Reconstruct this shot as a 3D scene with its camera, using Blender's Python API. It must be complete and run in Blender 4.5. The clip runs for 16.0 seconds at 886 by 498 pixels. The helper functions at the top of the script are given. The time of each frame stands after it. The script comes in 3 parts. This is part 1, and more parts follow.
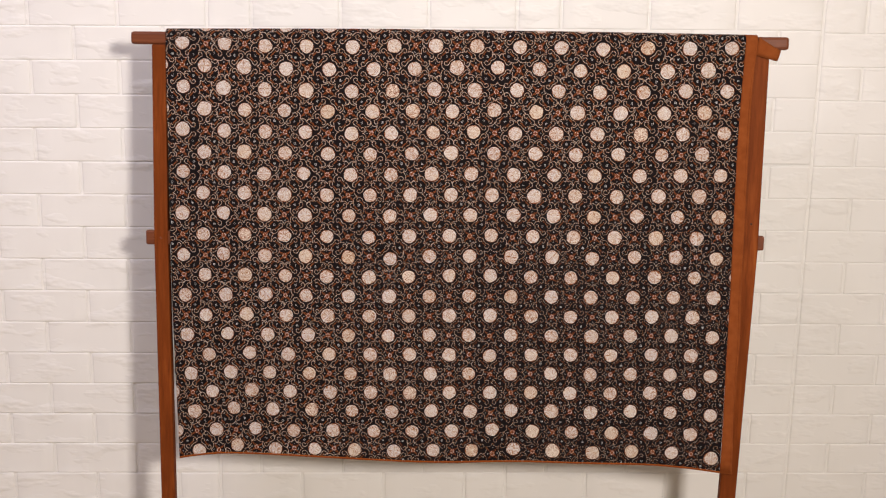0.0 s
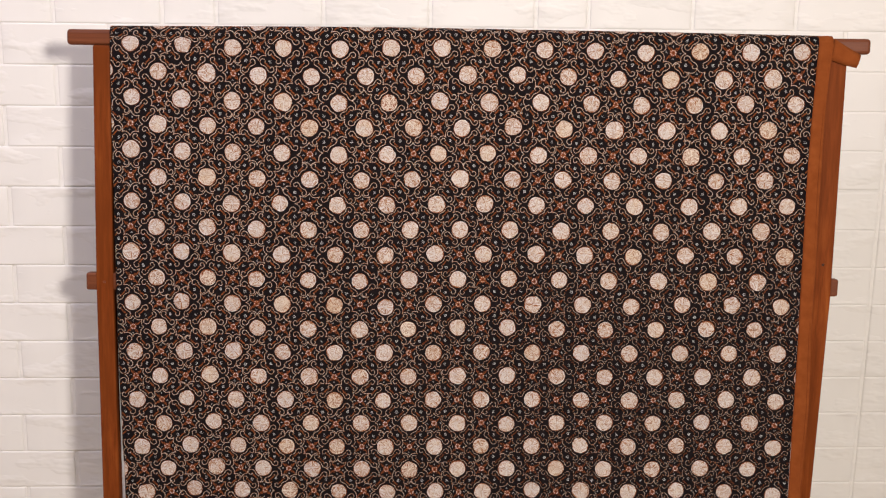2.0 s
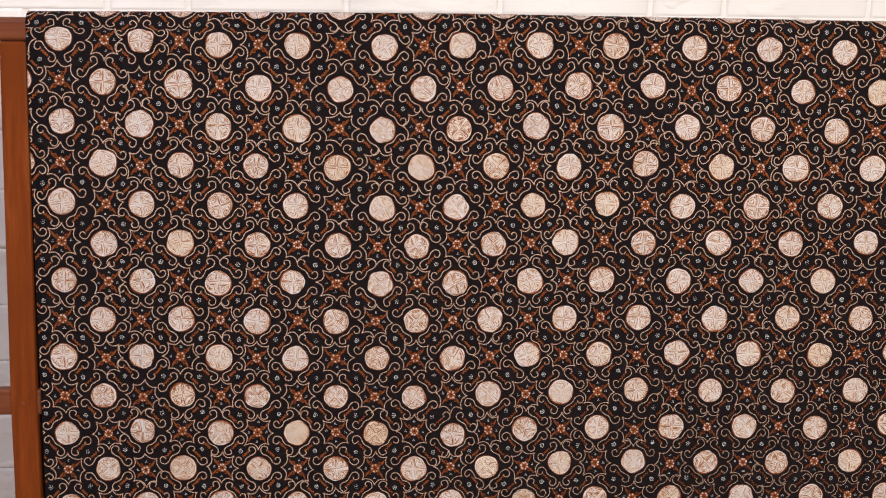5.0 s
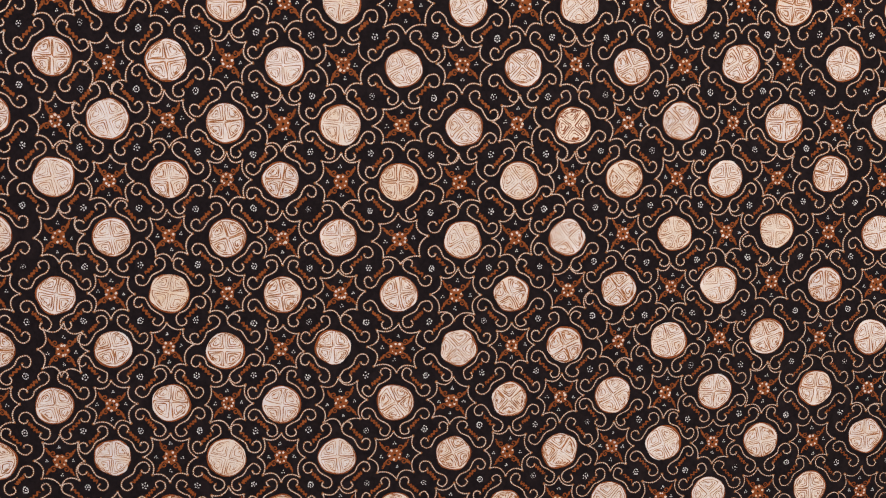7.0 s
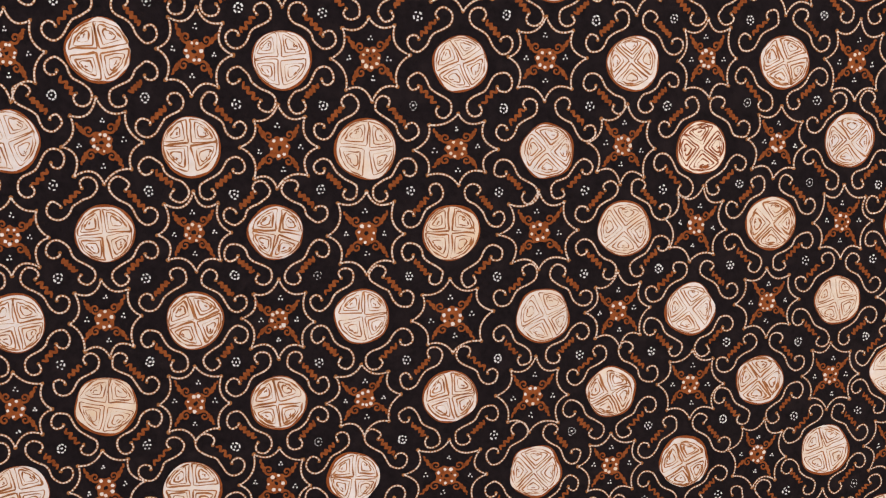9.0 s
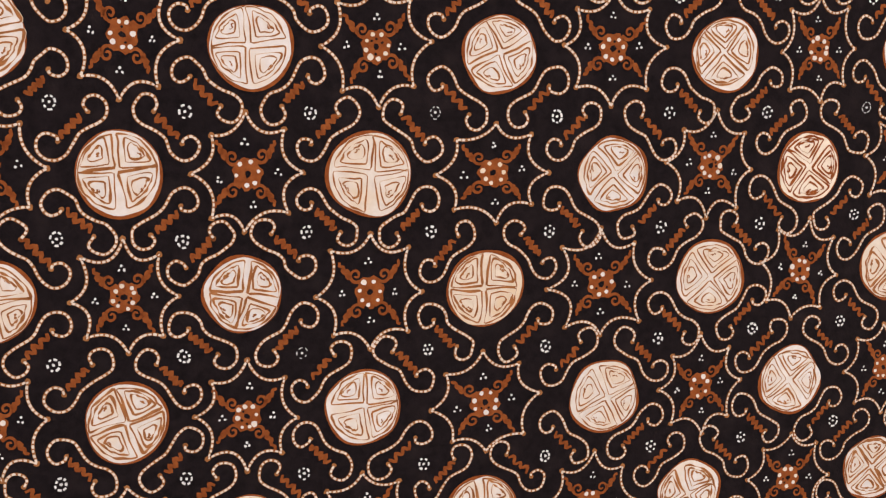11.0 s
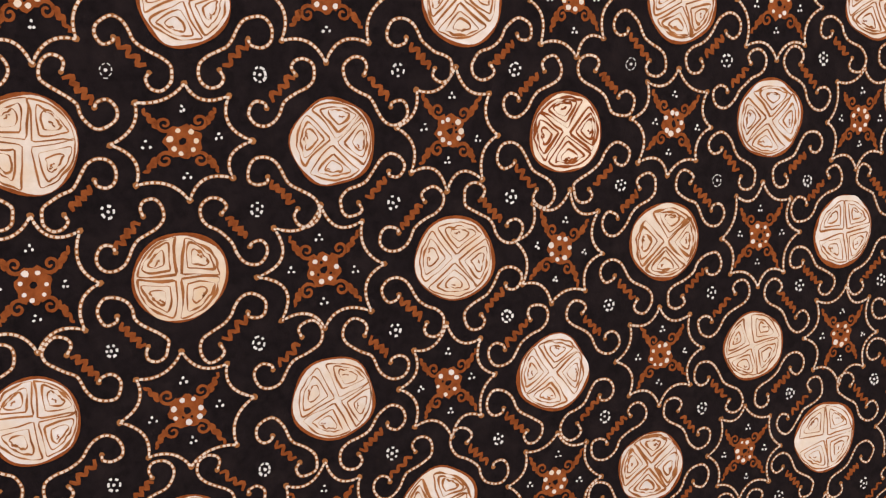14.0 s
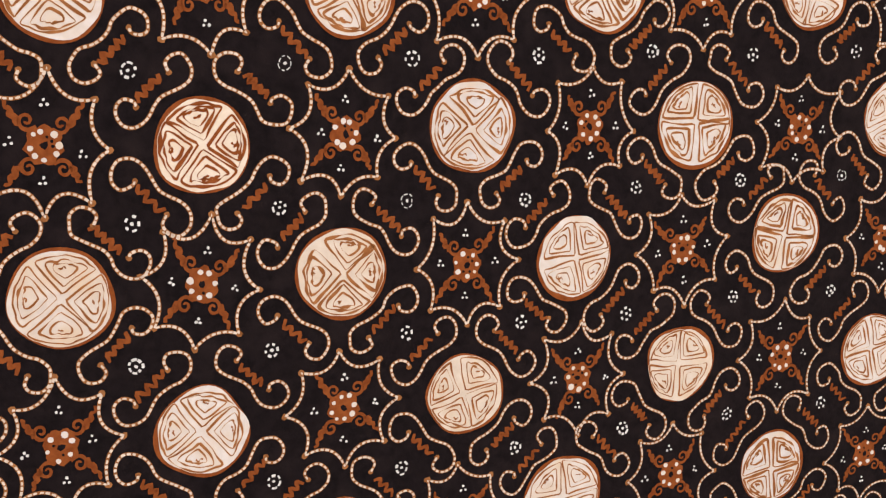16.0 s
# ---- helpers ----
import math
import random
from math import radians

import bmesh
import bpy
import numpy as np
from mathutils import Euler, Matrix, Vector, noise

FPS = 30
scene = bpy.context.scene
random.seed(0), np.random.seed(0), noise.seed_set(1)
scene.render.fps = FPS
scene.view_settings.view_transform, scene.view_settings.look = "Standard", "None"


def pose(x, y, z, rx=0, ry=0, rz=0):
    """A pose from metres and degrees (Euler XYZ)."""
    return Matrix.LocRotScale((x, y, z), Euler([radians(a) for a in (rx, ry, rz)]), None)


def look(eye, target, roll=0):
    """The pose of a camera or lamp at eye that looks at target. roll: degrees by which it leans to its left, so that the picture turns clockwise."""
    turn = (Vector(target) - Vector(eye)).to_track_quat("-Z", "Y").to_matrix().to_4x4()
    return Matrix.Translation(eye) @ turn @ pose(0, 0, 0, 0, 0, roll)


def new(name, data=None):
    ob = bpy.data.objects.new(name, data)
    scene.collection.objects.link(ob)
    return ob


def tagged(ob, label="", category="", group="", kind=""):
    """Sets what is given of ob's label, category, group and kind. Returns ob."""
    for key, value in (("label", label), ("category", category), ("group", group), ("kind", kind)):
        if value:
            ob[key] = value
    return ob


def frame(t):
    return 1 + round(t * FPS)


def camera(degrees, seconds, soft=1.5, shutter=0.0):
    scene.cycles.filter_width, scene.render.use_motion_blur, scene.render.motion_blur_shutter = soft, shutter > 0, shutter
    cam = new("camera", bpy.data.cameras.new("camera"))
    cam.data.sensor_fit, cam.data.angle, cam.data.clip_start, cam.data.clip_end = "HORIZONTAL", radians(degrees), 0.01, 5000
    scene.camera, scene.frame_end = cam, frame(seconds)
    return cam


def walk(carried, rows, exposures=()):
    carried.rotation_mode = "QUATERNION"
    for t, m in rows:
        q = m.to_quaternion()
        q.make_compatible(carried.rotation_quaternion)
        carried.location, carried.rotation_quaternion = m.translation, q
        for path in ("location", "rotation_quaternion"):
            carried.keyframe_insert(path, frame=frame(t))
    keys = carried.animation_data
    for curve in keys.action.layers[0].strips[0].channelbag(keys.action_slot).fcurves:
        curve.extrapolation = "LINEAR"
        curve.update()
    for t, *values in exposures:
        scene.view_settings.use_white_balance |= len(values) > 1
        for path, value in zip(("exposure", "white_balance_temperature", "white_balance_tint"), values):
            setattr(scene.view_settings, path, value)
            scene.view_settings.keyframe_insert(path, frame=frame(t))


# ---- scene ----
cam = camera(42.4, 16.0, soft=1.2)
PATH = [
    (0, (0.0361, -2.0379, 1.3292), (-0.0147, -0.0583, 1.0485), 0.94),
    (0.5, (0.0192, -1.9629, 1.3231), (-0.022, 0.0178, 1.0493), 1),
    (1, (0.0178, -1.8782, 1.3331), (-0.0137, 0.1002, 1.0421), 0.91),
    (1.5, (0.0113, -1.786, 1.3346), (-0.0042, 0.1927, 1.0435), 0.88),
    (2, (-0.0253, -1.6676, 1.3361), (-0.0283, 0.3141, 1.0663), 1.07),
    (2.5, (-0.0549, -1.5815, 1.3442), (-0.05, 0.3984, 1.0616), 0.96),
    (3, (-0.0844, -1.4751, 1.3409), (-0.0562, 0.5061, 1.0682), 0.92),
    (3.5, (-0.1121, -1.3709, 1.3478), (-0.0626, 0.61, 1.0766), 0.9),
    (3.7, (-0.1151, -1.3342, 1.3549), (-0.0633, 0.646, 1.0785), 0.93),
    (5.8, (-0.2218, -0.954, 1.3487), (-0.0861, 1.021, 1.0638), 0.9),
    (6, (-0.2311, -0.9225, 1.343), (-0.0837, 1.0529, 1.0672), 0.9),
    (6.5, (-0.2555, -0.8364, 1.3418), (-0.0707, 1.1362, 1.0685), 0.78),
    (7, (-0.2768, -0.7491, 1.3493), (-0.0624, 1.2178, 1.0572), 0.93),
    (7.5, (-0.2942, -0.6808, 1.3575), (-0.0451, 1.2811, 1.0595), 0.9),
    (8, (-0.3065, -0.6199, 1.3641), (-0.0112, 1.3308, 1.0359), 0.96),
    (8.5, (-0.3153, -0.5564, 1.3557), (0.0226, 1.3888, 1.0363), 1.1),
    (9, (-0.3214, -0.4927, 1.3519), (0.0444, 1.4503, 1.0499), 1.03),
    (9.5, (-0.3234, -0.4494, 1.35), (0.0718, 1.4872, 1.0442), 1.12),
    (10, (-0.3315, -0.407, 1.3536), (0.1041, 1.5188, 1.0349), 1.18),
    (10.2, (-0.3365, -0.3918, 1.3551), (0.1213, 1.5286, 1.0349), 1.23),
    (12.3, (-0.3401, -0.3056, 1.346), (0.3034, 1.5583, 1.0119), 1.34),
    (12.5, (-0.3326, -0.3057, 1.3457), (0.3, 1.5623, 1.0131), 1.3),
    (13, (-0.3117, -0.3019, 1.3459), (0.3468, 1.5537, 0.9949), 1.17),
    (13.5, (-0.2926, -0.3048, 1.3453), (0.3837, 1.546, 1.0033), 1.16),
    (14, (-0.2663, -0.3116, 1.3473), (0.4299, 1.529, 0.9903), 1.06),
    (14.5, (-0.2438, -0.3093, 1.3499), (0.4518, 1.5291, 0.9804), 1.04),
    (15, (-0.2131, -0.3, 1.3486), (0.4935, 1.5325, 0.9713), 1.02),
    (15.5, (-0.1844, -0.2915, 1.348), (0.5297, 1.5414, 0.9864), 0.95),
    (16, (-0.1572, -0.29, 1.3494), (0.5571, 1.5414, 0.9809), 0.97),
]
# the rack leans back a little towards the wall, and the camera faces it squarely
LEAN = pose(0, 0, 0, -4.5)
walk(cam, [(t, LEAN @ look(eye, target, roll)) for t, eye, target, roll in PATH],
     exposures=((0, 0.0, 6500, 10), (3.7, 0.0, 6440, 10), (6.0, 0.06, 6360, 10), (7.0, 0.06, 6430, 10), (9.0, 0.06, 6530, 10), (10.2, 0.06, 6560, 10), (12.5, 0.06, 6720, 10), (16, 0.06, 6720, 10)))

# ---------------------------------------------------------------- light
world = bpy.data.worlds.new("world")
scene.world = world
world.use_nodes = True
world.node_tree.nodes["Background"].inputs[0].default_value = (0.9, 0.95, 1.0, 1)
world.node_tree.nodes["Background"].inputs[1].default_value = 0.05


def area_lamp(name, eye, target, sx, sy, watts, colour, spread=180):
    data = bpy.data.lights.new(name, "AREA")
    data.spread, data.shape, data.size, data.size_y, data.energy, data.color = radians(spread), "RECTANGLE", sx, sy, watts, colour
    ob = new(name, data)
    ob.matrix_world = LEAN @ look(eye, target)
    return ob


KEY_EYE = (0.92, -2.65, 1.69)
area_lamp("key_lamp", KEY_EYE, (0.05, 0.0, 1.38), 0.25, 0.25, 27.3, (1.0, 0.918, 0.826), 110)
# added fill with no known fixture: softens the key's shadows from the upper left
area_lamp("ceiling_lamp", (-1.10, -1.20, 2.52), (-1.0, -0.95, 0.0), 0.8, 0.8, 21.6, (0.990, 0.936, 1.095))


# ---------------------------------------------------------------- materials
def material(name, rough=0.6, metal=0.0, spec=0.5):
    m = bpy.data.materials.new(name)
    m.use_nodes = True
    b = m.node_tree.nodes["Principled BSDF"]
    b.inputs["Roughness"].default_value, b.inputs["Metallic"].default_value = rough, metal
    b.inputs["Specular IOR Level"].default_value = spec
    return m, m.node_tree, b


def node(nt, kind, **values):
    n = nt.nodes.new(kind)
    for key, value in values.items():
        n.inputs[key.replace("_", " ")].default_value = value
    return n


def noise_node(nt, coords, scale, detail=3.0, rough=0.55, stretch=(1, 1, 1)):
    mp = node(nt, "ShaderNodeMapping")
    mp.inputs["Scale"].default_value = stretch
    nt.links.new(coords, mp.inputs["Vector"])
    n = node(nt, "ShaderNodeTexNoise", Scale=scale, Detail=detail, Roughness=rough)
    nt.links.new(mp.outputs[0], n.inputs["Vector"])
    return n.outputs["Fac"]


def ramp(nt, fac, stops):
    r = nt.nodes.new("ShaderNodeValToRGB")
    els = r.color_ramp.elements
    while len(els) < len(stops):
        els.new(0.5)
    for e, (p, c) in zip(els, stops):
        e.position, e.color = p, (*c, 1)
    nt.links.new(fac, r.inputs[0])
    return r.outputs[0]


def mix(nt, fac, a, b, mode="MIX"):
    m = nt.nodes.new("ShaderNodeMix")
    m.data_type, m.blend_type = "RGBA", mode
    for socket, value in ((m.inputs[0], fac), (m.inputs[6], a), (m.inputs[7], b)):
        if hasattr(value, "is_linked"):
            nt.links.new(value, socket)
        elif isinstance(value, tuple):
            socket.default_value = (*value, 1)
        else:
            socket.default_value = value
    return m.outputs[2]


def bump(nt, b, height, strength, distance):
    n = node(nt, "ShaderNodeBump", Strength=strength, Distance=distance)
    nt.links.new(height, n.inputs["Height"])
    nt.links.new(n.outputs[0], b.inputs["Normal"])


def world_coords(nt):
    return nt.nodes.new("ShaderNodeNewGeometry").outputs["Position"]


def weave(nt, b, co, strength):
    """The fine uneven relief of thin woven cotton."""
    bump(nt, b, noise_node(nt, co, 1100, 2, 0.5), strength, 0.0003)


def dyed_cotton(name, colours, scale=260.0, rough=0.9, random_tint=None, strength=0.18, patch=(9.0, 0.0, 1.0)):
    """Cotton with one dye: mottled where the wax has cracked, and with a third colour where the dye has run in patches."""
    m, nt, b = material(name, rough, 0.0, 0.06)
    co = world_coords(nt)
    fine = noise_node(nt, co, scale, 4, 0.6)
    wide = ramp(nt, noise_node(nt, co, patch[0], 2), [(patch[1], (0, 0, 0)), (patch[2], (1, 1, 1))])
    col = ramp(nt, fine, [(0.3, colours[0]), (0.7, colours[1])])
    col = mix(nt, wide, col, colours[2], "MIX") if len(colours) > 2 else col
    if random_tint:
        info = nt.nodes.new("ShaderNodeObjectInfo").outputs["Random"]
        tint = ramp(nt, info, random_tint)
        col = mix(nt, 1.0, col, tint, "MULTIPLY")
    nt.links.new(col, b.inputs["Base Color"])
    weave(nt, b, co, strength)
    return m


INDIGO_BLACK = dyed_cotton("black_dyed_cotton", [(0.0047, 0.0034, 0.0041), (0.0107, 0.0075, 0.0090), (0.0142, 0.0098, 0.0109)], 420, strength=0.5, patch=(130.0, 0.50, 0.80))
CREAM = dyed_cotton("waxed_cream_cotton", [(0.528, 0.490, 0.485), (0.623, 0.596, 0.606), (0.570, 0.467, 0.37)], 330, patch=(115.0, 0.46, 0.80),
                    random_tint=[(0.0, (1, 1, 1)), (0.55, (0.98, 0.97, 0.95)), (0.80, (0.92, 0.935, 0.965)), (0.93, (0.98, 0.93, 0.85)), (1.0, (0.97, 0.88, 0.74))])
TAN = dyed_cotton("stained_tan_cotton", [(0.58, 0.49, 0.40), (0.68, 0.615, 0.55)], 300)
SOGA = dyed_cotton("soga_brown_cotton", [(0.143, 0.036, 0.010), (0.238, 0.069, 0.020)], 420)
HAIRLINE = dyed_cotton("brown_hairline_dye", [(0.165, 0.056, 0.018), (0.32, 0.135, 0.052)], 240)
WAX_LINE = dyed_cotton("tan_wax_line_cotton", [(0.175, 0.066, 0.022), (0.31, 0.135, 0.052)], 600)
DOT = dyed_cotton("cream_dotted_cotton", [(0.49, 0.415, 0.360), (0.65, 0.585, 0.535)], 500)
HALO = dyed_cotton("tea_tan_dye", [(0.52, 0.41, 0.32), (0.61, 0.53, 0.47)], 400)
WHITE_DOT = dyed_cotton("white_dotted_cotton", [(0.46, 0.463, 0.475), (0.67, 0.675, 0.69)], 500)
BORDER = dyed_cotton("plain_brown_cotton", [(0.17, 0.040, 0.009), (0.265, 0.072, 0.018), (0.20, 0.050, 0.012)], 70)

m, nt, b = material("stained_teak", 0.55, 0.0, 0.05)
co = world_coords(nt)
grain = noise_node(nt, co, 150, 5, 0.65, (1.0, 1.0, 0.035))
patch = ramp(nt, noise_node(nt, co, 9, 3, 0.5, (1, 1, 0.6)), [(0.35, (0, 0, 0)), (0.65, (0.9, 0.9, 0.9))])
col = ramp(nt, grain, [(0.25, (0.092, 0.018, 0.004)), (0.5, (0.178, 0.040, 0.008)), (0.75, (0.270, 0.070, 0.014))])
col = mix(nt, patch, col, (0.135, 0.030, 0.006))
nt.links.new(col, b.inputs["Base Color"])
bump(nt, b, grain, 0.25, 0.0006)
TEAK = m

m, nt, b = material("stained_teak_lengthwise", 0.45, 0.0, 0.15)
co = world_coords(nt)
grain = noise_node(nt, co, 150, 5, 0.65, (0.035, 1.0, 1.0))
patch = noise_node(nt, co, 6, 3)
col = ramp(nt, grain, [(0.25, (0.085, 0.024, 0.011)), (0.55, (0.165, 0.050, 0.021)), (0.8, (0.245, 0.082, 0.035))])
col = mix(nt, patch, col, (0.132, 0.039, 0.018))
nt.links.new(col, b.inputs["Base Color"])
bump(nt, b, grain, 0.25, 0.0006)
TEAK_LONG = m


m, nt, b = material("dark_rusted_nail", 0.6, 0.6, 0.3)
nt.links.new(ramp(nt, noise_node(nt, world_coords(nt), 900, 2), [(0.3, (0.03, 0.012, 0.006)), (0.7, (0.07, 0.03, 0.018))]), b.inputs["Base Color"])
NAIL = m


def foam(name, lit):
    m, nt, b = material(name, 0.55, 0.0, 0.35)
    co = world_coords(nt)
    wide = noise_node(nt, co, 3.0, 2)
    col = ramp(nt, wide, [(0.3, lit), (0.7, tuple(c * 0.955 for c in lit))])
    nt.links.new(col, b.inputs["Base Color"])
    flakes = noise_node(nt, co, 19, 3.0, 0.5, (0.6, 1, 1.35))
    rise = nt.nodes.new("ShaderNodeValToRGB")
    rise.color_ramp.elements[0].position, rise.color_ramp.elements[1].position = 0.53, 0.70
    nt.links.new(flakes, rise.inputs[0])
    bump(nt, b, rise.outputs[0], 0.55, 0.0030)
    return m


FOAM = foam("white_embossed_foam", (0.80, 0.773, 0.758))
FOAM_BACK = foam("white_foam_backing", (0.78, 0.755, 0.735))

m, nt, b = material("white_wall_paint", 0.8, 0.0, 0.2)
co = world_coords(nt)
col = ramp(nt, noise_node(nt, co, 2.0, 4), [(0.3, (0.78, 0.75, 0.70)), (0.7, (0.84, 0.81, 0.76))])
nt.links.new(col, b.inputs["Base Color"])
bump(nt, b, noise_node(nt, co, 180, 3), 0.1, 0.001)
PAINT = m

# floor colour chosen for the warm bounce it throws on the lower wall
m, nt, b = material("beige_bounce_floor", 0.35, 0.0, 0.4)
co = world_coords(nt)
col = ramp(nt, noise_node(nt, co, 5.0, 5), [(0.3, (0.45, 0.36, 0.23)), (0.7, (0.55, 0.46, 0.30))])
nt.links.new(col, b.inputs["Base Color"])
bump(nt, b, noise_node(nt, co, 60, 3), 0.05, 0.001)
FLOOR = m


# ---------------------------------------------------------------- mesh helpers
def mesh_object(name, verts, faces, materials, mats=None, parent=None, label="", smooth=False):
    me = bpy.data.meshes.new(name)
    me.from_pydata([tuple(map(float, v)) for v in verts], [], [tuple(map(int, f)) for f in faces])
    for mt in materials:
        me.materials.append(mt)
    if mats is not None:
        me.polygons.foreach_set("material_index", np.array(mats, np.int32))
    if smooth:
        me.polygons.foreach_set("use_smooth", np.ones(len(me.polygons), bool))
    me.update()
    ob = new(name, me)
    if parent:
        ob.parent = parent
    if label:
        tagged(ob, label)
    return ob


def box_bm(x0, x1, y0, y1, z0, z1, bevel=0.0, segments=2):
    bm = bmesh.new()
    bmesh.ops.create_cube(bm, size=1)
    for v in bm.verts:
        v.co = ((x0 + x1) / 2 + v.co.x * (x1 - x0), (y0 + y1) / 2 + v.co.y * (y1 - y0), (z0 + z1) / 2 + v.co.z * (z1 - z0))
    if bevel:
        bmesh.ops.bevel(bm, geom=bm.edges[:], offset=bevel, segments=segments, profile=0.5, affect="EDGES")
    return bm


def part(name, bm, mat, parent=None, label=""):
    me = bpy.data.meshes.new(name)
    bm.to_mesh(me)
    bm.free()
    me.materials.append(mat)
    ob = new(name, me)
    if parent:
        ob.parent = parent
    if label:
        tagged(ob, label)
    return ob


# ---------------------------------------------------------------- the room
WALL_TURN, WALL_Y = 3.05, 0.308
WALL_POSE = pose(0, WALL_Y, 0, 0, 0, WALL_TURN)
wall = part("wall_north", box_bm(-2.7, 2.7, 0.0018, 0.12, 0, 2.7), FOAM_BACK)
wall.matrix_world = WALL_POSE
tagged(wall, "white wall clad with embossed foam brick panels", "wall", kind="structure")
# unseen walls, floor and ceiling, added to close the room and bounce light
for name, box in (("wall_south", (-2.7, 2.7, -3.72, -3.6, 0, 2.7)), ("wall_west", (-2.7, -2.58, -3.6, 0.6, 0, 2.7)),
                  ("wall_east", (2.58, 2.7, -3.6, 0.6, 0, 2.7))):
    tagged(part(name, box_bm(*box), PAINT), "unseen off-white wall, added for bounce light", "wall", kind="structure")
tagged(part("floor", box_bm(-2.7, 2.7, -3.72, 0.6, -0.1, 0), FLOOR), "unseen beige floor, added for warm bounce light", "floor", kind="structure")
tagged(part("ceiling", box_bm(-2.7, 2.7, -3.72, 0.6, 2.7, 2.8), PAINT), "unseen white ceiling, added for bounce light", "ceiling", kind="structure")


# ---------------------------------------------------------------- the rack
def post_bm(x_top, x_mid, x_low, z_top, width_top, width_low, y0, y1):
    """A post: straight down to the crossbar, then leaning a little inwards to the floor."""
    bm = bmesh.new()
    rings = []
    for x, z, w in ((x_low, 0.0, width_low), (x_mid, 1.05, (width_top + width_low) / 2), (x_top, z_top, width_top)):
        rings.append([bm.verts.new(c) for c in ((x - w / 2, y0, z), (x + w / 2, y0, z), (x + w / 2, y1, z), (x - w / 2, y1, z))])
    for a, b2 in zip(rings, rings[1:]):
        for k in range(4):
            bm.faces.new((a[k], a[(k + 1) % 4], b2[(k + 1) % 4], b2[k]))
    bm.faces.new(rings[0][::-1])
    bm.faces.new(rings[-1])
    bmesh.ops.recalc_face_normals(bm, faces=bm.faces[:])
    edges = [e for e in bm.edges if len(e.link_faces) == 2 and e.link_faces[0].normal.angle(e.link_faces[1].normal) > 0.5]
    bmesh.ops.bevel(bm, geom=edges, offset=0.0025, segments=2, profile=0.5, affect="EDGES")
    return bm


def tilted(bm, slope):
    """The same bar, rising a little from one end to the other."""
    for v in bm.verts:
        v.co.z += slope * v.co.x
    return bm


rack = new("cloth_rack")
rack.matrix_world = LEAN @ pose(0, 0.0115, 0)
tagged(rack, "reddish-brown stained wooden display rack draped with batik", "rack")
for ob in (
    part("rail", tilted(box_bm(-0.5765, 0.583, -0.0095, 0.0095, 1.3995, 1.4218, 0.005, 3), 0.006), TEAK_LONG, rack, "brown wooden top rail with rounded ends"),
    part("crossbar", tilted(box_bm(-0.557, 0.559, -0.0075, 0.0075, 1.0425, 1.0685, 0.003), 0.0098), TEAK_LONG, rack, "wooden crossbar tenoned through both posts"),
    part("post", post_bm(-0.5262, -0.5286, -0.5185, 1.3962, 0.0250, 0.0255, -0.0105, 0.0085), TEAK, rack, "reddish-brown wooden post"),
    part("post", post_bm(0.5350, 0.5330, 0.4970, 1.4025, 0.0290, 0.0300, -0.0105, 0.0085), TEAK, rack, "reddish-brown wooden post"),
):
    pass
for x, z in ((0.5435, 1.3895), (0.5330, 1.0960), (-0.5285, 1.0500)):
    bm = bmesh.new()
    bmesh.ops.create_cone(bm, cap_ends=True, segments=10, radius1=0.0023, radius2=0.0019, depth=0.0012, matrix=pose(x, -0.0107, z, 90))
    part("nail_head", bm, TEAK_LONG if x < 0 else NAIL, rack, "small dark sunken nail head")

# ---------------------------------------------------------------- the batik cloth
# The drawn grid: medallions and stars alternate at the crossings (i, j) of a hand-ruled grid with 37 mm steps.
STEP = 0.037
TERMS = tuple((p, q) for p in range(6) for q in range(6 - p))
GRID_X = (-3.2, 0.6, 6.9, 2.2, 1.7, -0.1, -2, -3.8, -5.7, -0.2, 5.9, -4.1, 3.3, 2.6, 1.9, 3, -2.1, -2.8, 0.5, -3.6, -2)
GRID_Z = (-2.7, 3.8, 9.4, 6, -2.7, -6.4, 7.3, 2.6, 0.5, -2.6, -3.8, -0.9, 7.3, -2.4, -0.2, -3.7, 2.3, 1.3, 2.2, -11, 3.2)
# how columns and rows stray from the ruled lines, in millimetres, and how far the straying of a column follows the row
COLUMN_X = (-0.4, 0.8, 0, 0, 0.2, -1.8, -0.4, -0.5, 0.6, 1.7, 1, 0.2, 0.5, -0.9, -1.9, -0.4, 0.7, 0.3, 0.8, -1.1, 0.4, 0.1, -0.5, 1.3, -0.7, -0.5, 0.4)
ROW_X = (0.1, -0.1, -0.2, -0.3, 0.4, 0.2, 0.2, -0, -0.1, -0.1, -0.1, -0.4, -0.3, 0.2, -0.2, 0.6, 0.1, -0.2, -0.2, 0.4, -0.2)
COLUMN_LEAN_X = (0.4, 2.2, 0.3, -0.3, -0.8, -0.4, -1.9, -0, 1.2, 0.5, 0.4, 0.9, -0, 0.5, -0, -0.2, -0.8, -1.3, -1.3, -1.3, -1.8, -0.4, 1.3, 2.4, 0.8, 0.9, -0.7)
ROW_LEAN_X = (1.8, 0.8, 1.5, 0.7, 1.6, 0.5, 2.4, -0.3, 1, -0.4, 0.8, 0.2, 0.7, -0.7, -0.6, -0.5, 0.1, -0.4, 0.2, -0.6, -0)
COLUMN_Z = (-0.3, -0.5, 0.4, 1.4, 0.6, -0.1, -0.3, -1.1, -1.2, -0.8, -0.3, 0.5, 0.5, 0.9, 1.1, 0.1, -0.2, 0.1, -0.2, -0.2, -0.7, -0.6, -0, 0.7, 0.2, 0.4, -0.5)
